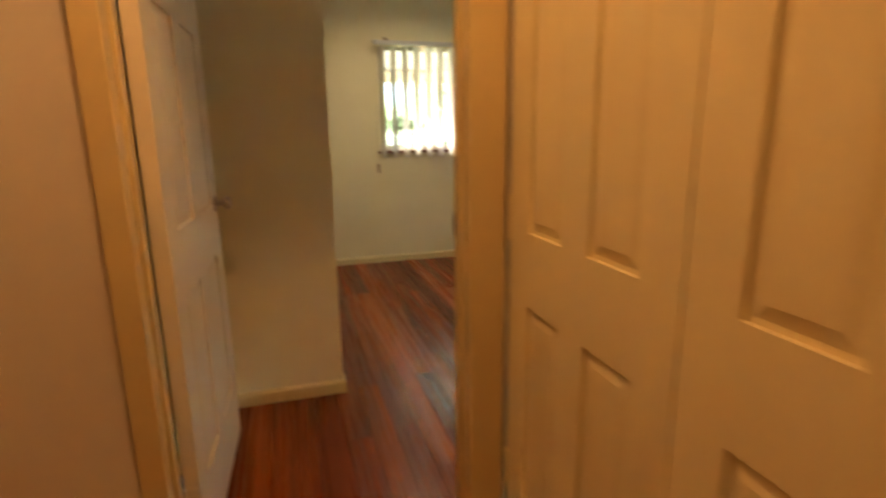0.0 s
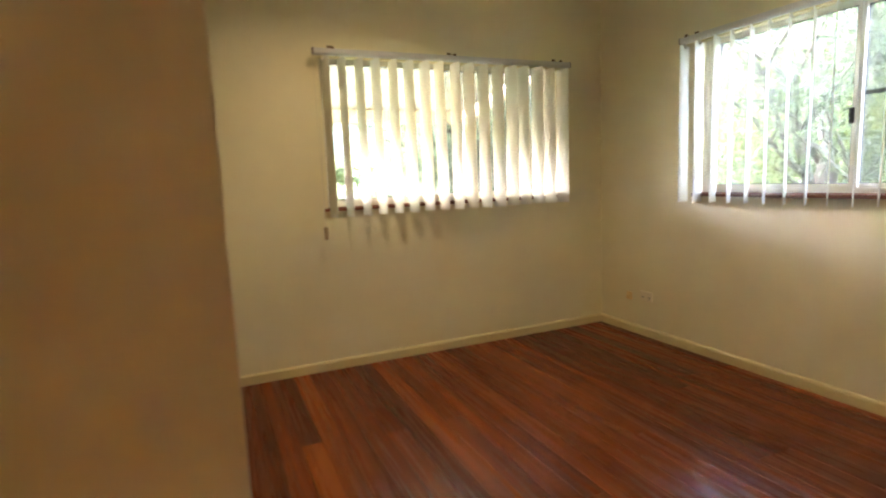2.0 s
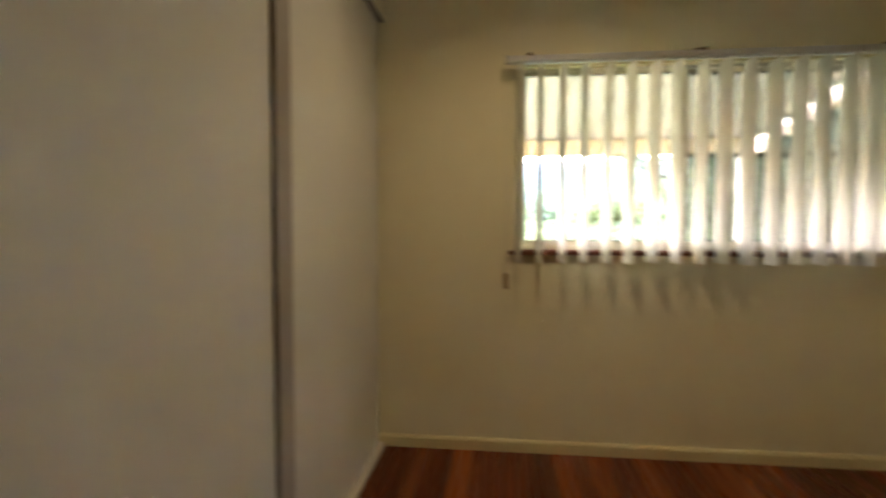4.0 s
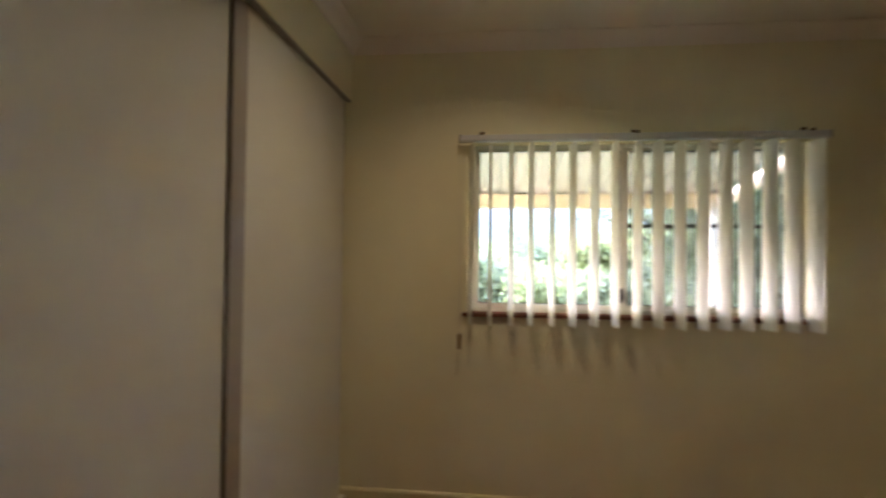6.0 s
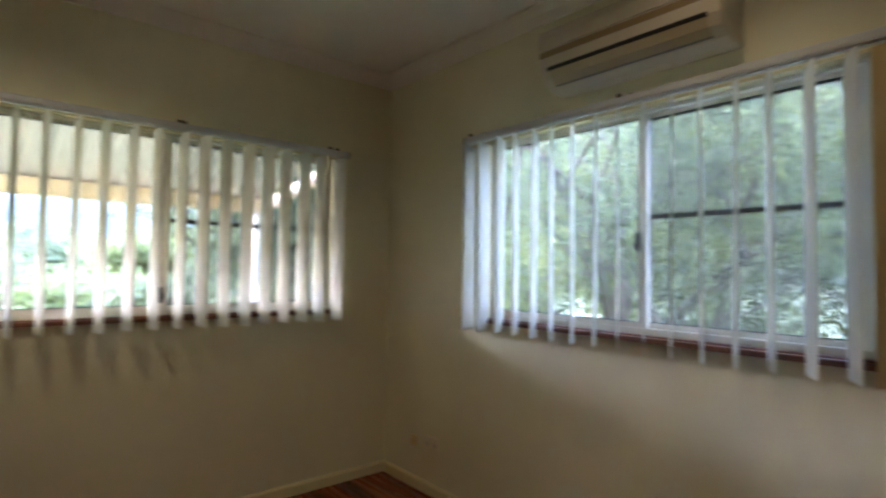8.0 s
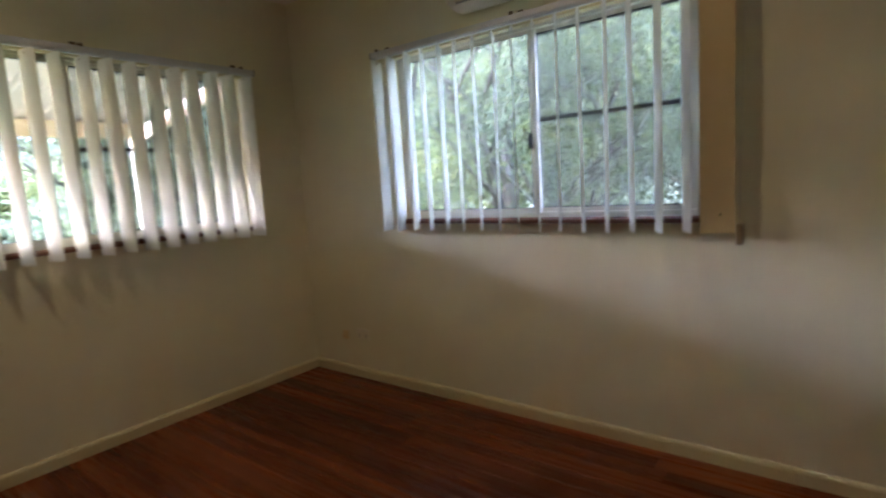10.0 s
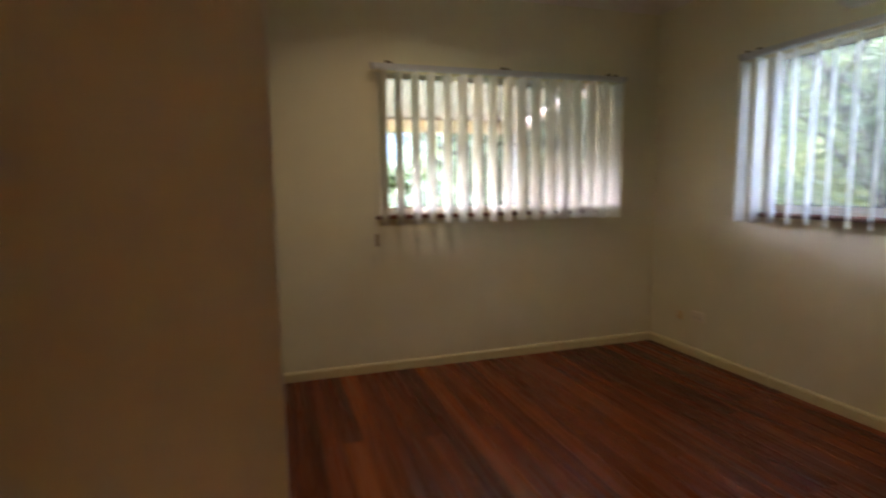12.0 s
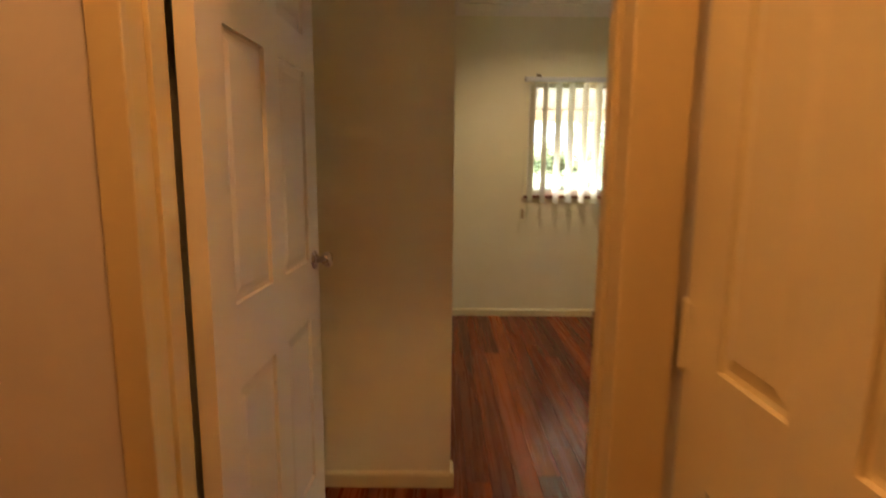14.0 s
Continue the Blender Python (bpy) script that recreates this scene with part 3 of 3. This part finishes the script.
def vertical_blind(m, length, count, first, step, angle, material, cord_x, label, last_flat=False, wobble=2.0, ease=(), drop=0.905, chain=0.075, bow=0.006, fixings=(0.12, 0.97, 1.86)):
    """Hangs from a rail 0.08 m off the wall; x along it, y towards the wall."""
    b = thing("vertical_blind", m, label, "blind", "vertical blinds")
    rng = random.Random(count * 7 + int(length * 100))
    bm = bmesh.new()
    box(bm, 0, length, -0.020, 0.020, 2.078, 2.112, 0.004)
    box(bm, 0.004, length - 0.004, -0.0225, -0.0195, 2.086, 2.092)
    box(bm, 0.004, length - 0.004, -0.012, 0.012, 2.072, 2.079, 0.001)
    part("head_rail", bm, RAILMETAL, b, "grey metal head rail")
    boxes("end_cap", [(-0.006, 0.002, -0.022, 0.022, 2.074, 2.114)], TRACK, b, "dark end cap", 0.002)
    boxes("end_cap", [(length - 0.002, length + 0.006, -0.022, 0.022, 2.074, 2.114)], TRACK, b, "dark end cap", 0.002)
    for x in fixings:
        boxes("bracket", [(x - 0.016, x + 0.016, -0.012, 0.078, 2.113, 2.117), (x - 0.016, x + 0.016, 0.074, 0.078, 2.117, 2.150),
                          (x - 0.008, x + 0.008, -0.024, -0.010, 2.108, 2.124)], BRASS, b, "small dark fixing bracket", 0.001)
    me = vane_mesh(material, 1.014, bow)
    hg = bmesh.new()
    box(hg, -0.004, 0.004, -0.004, 0.004, -0.012, 0.030)
    box(hg, -0.012, 0.012, -0.002, 0.002, -0.014, -0.004)
    hang = mesh_of("hanger", hg, WHITEPLASTIC)
    for k in range(count):
        v = new("vane", me)
        v.parent = b
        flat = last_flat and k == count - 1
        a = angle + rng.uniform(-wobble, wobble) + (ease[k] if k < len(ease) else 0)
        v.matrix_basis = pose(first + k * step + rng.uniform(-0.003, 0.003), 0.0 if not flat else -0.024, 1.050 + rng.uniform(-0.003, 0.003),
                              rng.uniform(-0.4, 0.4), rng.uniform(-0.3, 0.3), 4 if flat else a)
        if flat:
            v.data = vane_mesh(VANEUNLIT, 1.009, 0.004)
            tagged(v, "blind vane turned flat, unlit tone put into its tan colour")
        h = new("hanger", hang)
        h.parent = b
        h.matrix_basis = pose(first + k * step, 0, 2.056)
    bm = bmesh.new()
    for dx, z0 in ((0, drop + 0.08), (0.026, drop + 0.08)):
        rod(bm, (cord_x + dx, -0.004, 2.08), (cord_x + 0.012, 0.006, z0), 0.0014, seg=6)
    part("cord", bm, CORD, b, "thin pale pull cord")
    bm = bmesh.new()
    box(bm, cord_x + 0.000, cord_x + 0.024, -0.008, 0.016, drop, drop + 0.085, 0.005)
    part("cord_weight", bm, TANPLASTIC, b, "tan plastic cord weight")
    bm = bmesh.new()
    for dx in (chain, chain + 0.013):
        for k in range(150):
            z = 1.13 + k * 0.0063
            bmesh.ops.create_cube(bm, size=0.0032, matrix=Matrix.Translation((cord_x + dx, -0.012, z)))
    part("bead_chain", bm, CORD, b, "fine beaded tilt chain")
    bm = bmesh.new()
    lathe(bm, [(0.004, -0.012), (0.010, -0.006), (0.010, 0.006), (0.004, 0.012)], 12, Matrix.Translation((cord_x + chain + 0.006, -0.012, 1.124)))
    part("chain_weight", bm, BRASS, b, "small round chain weight", True)
    return b


# vane angle: turn of its width from the rail's line
vertical_blind(pose(-0.326, 3.92, 0), 1.945, 17, 0.062, 0.1135, 101, VANE, -0.006, "cream fabric vertical blind, vanes part open, before a window")
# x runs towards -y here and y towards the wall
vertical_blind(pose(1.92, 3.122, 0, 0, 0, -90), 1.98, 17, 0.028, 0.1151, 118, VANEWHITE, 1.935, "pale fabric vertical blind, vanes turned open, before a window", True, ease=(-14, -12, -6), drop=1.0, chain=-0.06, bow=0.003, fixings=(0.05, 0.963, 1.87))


# ---------------------------------------------------------------- air conditioner, sockets
ac = thing("air_conditioner", pose(XR, 2.515, 2.208, 0, 0, -90), "cream wall-mounted split air conditioner above a window", "air conditioner")
# x along the wall, y into the wall; profile in (out, up)
PROFILE = [(0.0, 0.0), (0.06, 0.0), (0.115, 0.014), (0.165, 0.044), (0.193, 0.082), (0.200, 0.125), (0.200, 0.225), (0.188, 0.262), (0.160, 0.282), (0.0, 0.285)]
bm = bmesh.new()
cols = []
for x, sc in ((0.0, 0.90), (0.012, 0.985), (0.03, 1.0), (0.78, 1.0), (0.798, 0.985), (0.81, 0.90)):
    cols.append([bm.verts.new((x, -u * sc, 0.142 + (v - 0.142) * (0.96 + 0.04 * (sc > 0.95)))) for u, v in PROFILE])
for a, b in zip(cols, cols[1:]):
    for k in range(len(PROFILE)):
        bm.faces.new((a[k], a[(k + 1) % len(PROFILE)], b[(k + 1) % len(PROFILE)], b[k]))
bm.faces.new(cols[0])
bm.faces.new(cols[-1][::-1])
part("body", bm, ACPLASTIC, ac)


def strip(name, material, x0, x1, pts, proud, label):
    """A strip that follows the unit's rounded front."""
    bm = bmesh.new()
    ends = [[bm.verts.new((x, -u - proud * s, v)) for u, v, s in [(u, v, 1) for u, v in pts] + [(u, v, -1) for u, v in pts[::-1]]] for x in (x0, x1)]
    q = len(ends[0])
    for k in range(q):
        bm.faces.new((ends[0][k], ends[0][(k + 1) % q], ends[1][(k + 1) % q], ends[1][k]))
    bm.faces.new(ends[0][::-1])
    bm.faces.new(ends[1])
    part(name, bm, material, ac, label)


strip("louvre", ACFLAP, 0.055, 0.755, [(0.131, 0.022), (0.165, 0.044), (0.187, 0.074)], 0.003, "yellowed louvre flap")
strip("seam", TRACK, 0.055, 0.755, [(0.124, 0.018), (0.131, 0.022)], 0.0025, "dark seam")
strip("outlet", ACDARK, 0.050, 0.760, [(0.187, 0.074), (0.193, 0.082), (0.1945, 0.090)], 0.003, "dark air outlet slot")
strip("grille", TANPLASTIC, 0.012, 0.798, [(0.200, 0.135), (0.200, 0.163)], 0.0025, "brown inlet band")
strip("front_panel", ACPLASTIC, 0.010, 0.800, [(0.200, 0.170), (0.200, 0.225), (0.189, 0.260)], 0.006, "smooth cream front panel")

tv = thing("wall_socket", pose(XR, 3.66, 0.288, 0, 0, -90), "small tan aerial socket low on the wall", "socket", "wall sockets")
boxes("plate", [(-0.026, 0.026, -0.010, 0, -0.032, 0.032)], PLASTIC, tv, "", 0.003)
bm = bmesh.new()
box(bm, -0.018, 0.018, -0.024, -0.010, -0.022, 0.016, 0.004)
part("outlet", bm, PLASTIC, tv, "tan moulded outlet")
gpo = thing("wall_socket", pose(XR, 3.485, 0.312, 0, 0, -90), "white double power socket low on the wall", "socket", "wall sockets")
boxes("plate", [(-0.060, 0.060, -0.009, 0, -0.037, 0.037)], CREAMPLASTIC, gpo, "", 0.003)
for x in (-0.034, 0.034):
    boxes("switch", [(x - 0.007, x + 0.007, -0.013, -0.009, 0.014, 0.028)], CREAMPLASTIC, gpo, "", 0.001)
    boxes("pin_hole", [(x - 0.008, x - 0.004, -0.0098, -0.0088, -0.012, -0.002), (x + 0.004, x + 0.008, -0.0098, -0.0088, -0.012, -0.002),
                       (x - 0.0015, x + 0.0015, -0.0098, -0.0088, -0.026, -0.016)], ACDARK, gpo, "dark socket slots")


# ---------------------------------------------------------------- outside: verandah
ver = thing("verandah_roof", pose(2.50, 7.6, -2.6), "cream patio roof of ribbed sheet on white posts", "patio roof")
boxes("beam", [(-7.4, 0.0, -0.05, 0.05, 4.655, 4.83)], FASCIA, ver, "cream painted beam", 0.004)
PITCH = 0.15


def roof_z(y):
    return 4.84 - y * PITCH


bm = bmesh.new()
prev = None
for k in range(38):
    for off, dz in ((0.0, 0.0), (0.13, 0.0), (0.15, 0.014), (0.18, 0.014)):
        x = -7.4 + k * 0.2 + off
        if x > 0.08:
            continue
        col = [bm.verts.new((x, y, roof_z(y) + dz + t)) for y, t in ((0.16, 0), (-3.46, 0), (-3.46, 0.012), (0.16, 0.012))]
        if prev:
            for a in range(4):
                bm.faces.new((prev[a], prev[(a + 1) % 4], col[(a + 1) % 4], col[a]))
        else:
            bm.faces.new(col)
        prev = col
bm.faces.new(prev[::-1])
part("roof_sheet", bm, ROOFSHEET, ver, "pale ribbed roof sheet")
bm = bmesh.new()
box(bm, 0.09, 0.13, -3.46, 0.17, 4.69, 4.86, 0.003)
for w in bm.verts:
    w.co.z -= w.co.y * PITCH
part("barge_board", bm, FASCIA, ver, "cream sloping barge board")
for x in (-0.06, -3.9, -7.3):
    boxes("post", [(x - 0.06, x + 0.06, -0.06, 0.06, 0.0, 4.655)], POSTPAINT, ver, "white painted post", 0.005)

# ---------------------------------------------------------------- outside: ground, hills, trees
bm = bmesh.new()
bmesh.ops.create_grid(bm, x_segments=60, y_segments=60, size=900)
for v in bm.verts:
    d = v.co.length
    v.co.z = -2.6 - 6.0 * min(1, max(0, d - 25) / 120) + (noise.noise(v.co * 0.02) * 1.2 if d > 60 else 0)
tagged(part("ground", bm, GRASS), "rough green grass falling away from the house", "ground", kind="structure")
bm = bmesh.new()
ring = []
for k in range(121):
    a = radians(-60 + k * 2.0)
    h = 96 + 26 * noise.noise(Vector((k * 0.11, 3.1, 0))) + 10 * noise.noise(Vector((k * 0.45, 1.3, 0))) + 3 * noise.noise(Vector((k * 1.7, 5.3, 0)))
    row = []
    for r, f in ((620, 0.0), (660, 0.45), (720, 0.8), (800, 1.0), (880, 0.7)):
        row.append(bm.verts.new((r * math.sin(a), r * math.cos(a), -10 + max(8, h) * f)))
    ring.append(row)
for a, b in zip(ring, ring[1:]):
    for k in range(4):
        bm.faces.new((a[k], b[k], b[k + 1], a[k + 1]))
tagged(part("backdrop_hills", bm, HILL, smooth=True), "wooded hills far off, haze put into their blue-green colour and glow", "hills", kind="structure")


def leaf_mesh(centres, per, spread, length, width, droop, rng, material, name="crown"):
    """Many small pointed leaves in loose clumps."""
    n = len(centres) * per
    c = np.repeat(np.array(centres), per, axis=0) + rng.normal(0, spread, (n, 3)) * np.array([1, 1, 0.8])
    ax = rng.normal(0, 1, (n, 3))
    ax[:, 2] -= droop
    ax /= np.linalg.norm(ax, axis=1)[:, None]
    sd = np.cross(ax, rng.normal(0, 1, (n, 3)))
    sd /= np.linalg.norm(sd, axis=1)[:, None]
    ln = length * rng.uniform(0.6, 1.4, (n, 1))
    wd = width * rng.uniform(0.6, 1.4, (n, 1))
    v = np.empty((n, 4, 3))
    v[:, 0] = c
    v[:, 1] = c + ax * ln * 0.45 + sd * wd
    v[:, 2] = c + ax * ln
    v[:, 3] = c + ax * ln * 0.45 - sd * wd
    me = bpy.data.meshes.new(name)
    me.from_pydata(v.reshape(-1, 3).tolist(), [], np.arange(n * 4).reshape(-1, 4).tolist())
    me.materials.append(material)
    return me


def tree(x, y, height, spread, seed, label, leaf, per=15, leaf_len=0.11, leaf_wid=0.012, levels=4, trunk_r=0.13, fork=0.28, clump=0.16, droop=0.5, lean=0.12, category="tree"):
    rng = random.Random(seed)
    nrng = np.random.default_rng(seed)
    base = -2.6 if math.hypot(x, y) < 25 else -2.6 - 6.0 * min(1, (math.hypot(x, y) - 25) / 120)
    tr = thing("tree" if category == "tree" else "shrub", pose(x, y, base - 0.1), label, category, "garden trees")
    tips, pts, quads = [], [], []

    def limb(p, q, r0, r1, seg):
        turn = (q - p).to_track_quat("Z", "Y").to_matrix()
        k0 = len(pts)
        for c, r in ((p, r0), (q, r1)):
            for k in range(seg):
                w = 2 * math.pi * k / seg
                pts.append(c + turn @ Vector((r * math.cos(w), r * math.sin(w), 0)))
        for k in range(seg):
            quads.append((k0 + k, k0 + (k + 1) % seg, k0 + seg + (k + 1) % seg, k0 + seg + k))

    def grow(p, d, length, r, level):
        steps = 4
        for k in range(steps):
            q = p + d * (length / steps)
            if x + q.x < 2.95 and y + q.y < 5.0:
                return
            r2 = r * (0.86 if level else 0.9)
            limb(p, q + d * r * 0.3, r, r2, 9 if level < 2 else 5)
            p, r = q, r2
            bend = 0.16 + 0.05 * level
            d = (d + Vector((rng.uniform(-bend, bend), rng.uniform(-bend, bend), rng.uniform(-0.05, 0.12)))).normalized()
            if level >= 2:
                tips.append(p.copy())
            if level < levels and k >= 1:
                for _ in range(2 if level < 2 else 1):
                    a = rng.uniform(0, 2 * math.pi)
                    side = Vector((math.cos(a), math.sin(a), rng.uniform(-0.1, 0.7)))
                    grow(p.copy(), (d * 0.45 + side * 0.8 * spread).normalized(), length * rng.uniform(0.50, 0.72), r * 0.58, level + 1)
        tips.append(p.copy())

    grow(Vector((0, 0, 0)), Vector((rng.uniform(-lean, lean), rng.uniform(-lean, lean), 1)).normalized(), height * (fork + 0.32), trunk_r, 0)
    me = bpy.data.meshes.new("trunk")
    me.from_pydata(pts, [], quads)
    me.materials.append(BARK)
    for f in me.polygons:
        f.use_smooth = True
    stem = new("trunk", me)
    stem.parent = tr
    tagged(stem, "grey-brown bark")
    crown = new("crown", leaf_mesh([tuple(t) for t in tips], per, clump, leaf_len, leaf_wid, droop, nrng, leaf))
    crown.parent = tr
    tagged(crown, "loose fine foliage", kind="stuff")
    return tr


tree(4.9, 4.35, 6.6, 1.0, 11, "grey-green fine-leaved tree with spreading limbs", LEAF, per=19, leaf_len=0.075, leaf_wid=0.007, clump=0.14, trunk_r=0.17)
tree(7.6, 1.6, 6.6, 1.0, 23, "grey-green fine-leaved tree with spreading limbs", LEAF, per=24, leaf_len=0.08, leaf_wid=0.008, clump=0.13)
tree(6.6, 7.6, 6.2, 1.0, 5, "grey-green fine-leaved tree with spreading limbs", LEAF, per=22, leaf_len=0.08, leaf_wid=0.008)
for i, (tx, ty, th) in enumerate([(10.5, 5.6, 8.2), (11.0, 2.4, 8.6), (11.0, -1.5, 7.8), (9.6, 9.0, 7.6), (14.0, 8.5, 9.0), (15.0, -4.5, 8.6), (15.5, 3.6, 9.4), (9.0, 12.5, 7.4), (13.0, 11.5, 7.4), (18.0, 12.0, 7.6), (19.0, 7.5, 7.6), (20.0, 0.5, 7.6)]):
    tree(tx, ty, th, 1.1, 31 + i, "tall grey-green tree behind the garden", LEAF, per=32, leaf_len=0.115, leaf_wid=0.015, clump=0.25)
tree(7.4, 15.2, 9.0, 1.0, 48, "tall grey-green tree beyond the verandah", LEAF, per=20, leaf_len=0.15, leaf_wid=0.02, clump=0.24)
tree(6.0, 14.2, 8.0, 1.0, 49, "tall grey-green tree beyond the verandah", LEAF, per=20, leaf_len=0.15, leaf_wid=0.02, clump=0.24)
tree(6.4, 12.5, 6.0, 1.0, 47, "grey-green tree beyond the verandah", LEAF, per=20, leaf_len=0.14, leaf_wid=0.018, clump=0.2)
tree(6.2, 3.75, 5.3, 0.8, 53, "yellow-green leafy shrub under the trees", LEAFYELLOW, per=40, leaf_len=0.09, leaf_wid=0.02, levels=3, trunk_r=0.05, clump=0.2, category="shrub")
for i, (tx, ty, th) in enumerate([(-5, 22, 3.6), (-1.5, 24, 3.9), (1.2, 21, 3.4), (-9, 27, 4.4), (4.5, 26, 4.8), (-3.5, 33, 5.0), (9.0, 24, 5.6), (-14, 30, 4.8), (-0.2, 30, 4.9), (2.8, 33, 5.4), (-7.0, 36, 5.6), (6.8, 20, 3.8), (-11.5, 23, 3.6), (3.4, 19, 3.0)]):
    tree(tx, ty, th, 1.1, 60 + i, "yellow-green tree down the slope", LEAFYELLOW if i % 2 == 0 else LEAFFAR, per=16, leaf_len=0.22, leaf_wid=0.07, levels=3, clump=0.34, trunk_r=0.1)


# ---------------------------------------------------------------- floorboards
floor = tagged(boxes("floor", [(-1.68, XR, YS - 0.07, YN, -0.10, -0.021), (-2.8, -0.6, -2.7, YS - 0.071, -0.10, -0.021)], SUBFLOOR),
               "polished red-brown hardwood board floor", "floor", kind="structure")
PLANKS = {}


def plank(length, width):
    key = (round(length, 3), round(width, 3))
    if key not in PLANKS:
        bm = bmesh.new()
        hw, c = width / 2 - 0.0003, 0.0008
        sect = [(-hw, -0.02), (-hw, -c), (-hw + c, 0.0), (hw - c, 0.0), (hw, -c), (hw, -0.02)]
        ends = [[bm.verts.new((x, y, z)) for x, z in sect] for y in (0.0004, length - 0.0004)]
        for k in range(6):
            bm.faces.new((ends[0][k], ends[0][(k + 1) % 6], ends[1][(k + 1) % 6], ends[1][k]))
        bm.faces.new(ends[0][::-1])
        bm.faces.new(ends[1])
        PLANKS[key] = mesh_of("plank", bm, BOARD)
    return PLANKS[key]


rng = random.Random(8)
PW = 0.105
x = -2.8
while x < XR - 0.001:
    w = min(PW, XR - x)
    mid = x + w / 2
    y0 = -2.7 if mid < -0.6 else YS - 0.07
    y1 = YN if mid > -1.68 else YS - 0.071
    y = y0
    while y < y1 - 0.01:
        ln = rng.choice((1.8, 2.4, 2.7, 3.0, 3.6, 4.2))
        if y == y0:
            ln *= rng.choice((0.4, 0.7, 1.0))
        if y1 - (y + ln) < 0.35:
            ln = y1 - y
        p = new("plank", plank(ln, w))
        p.parent = floor
        p.location = (mid, y, 0)
        y += ln
    x += w
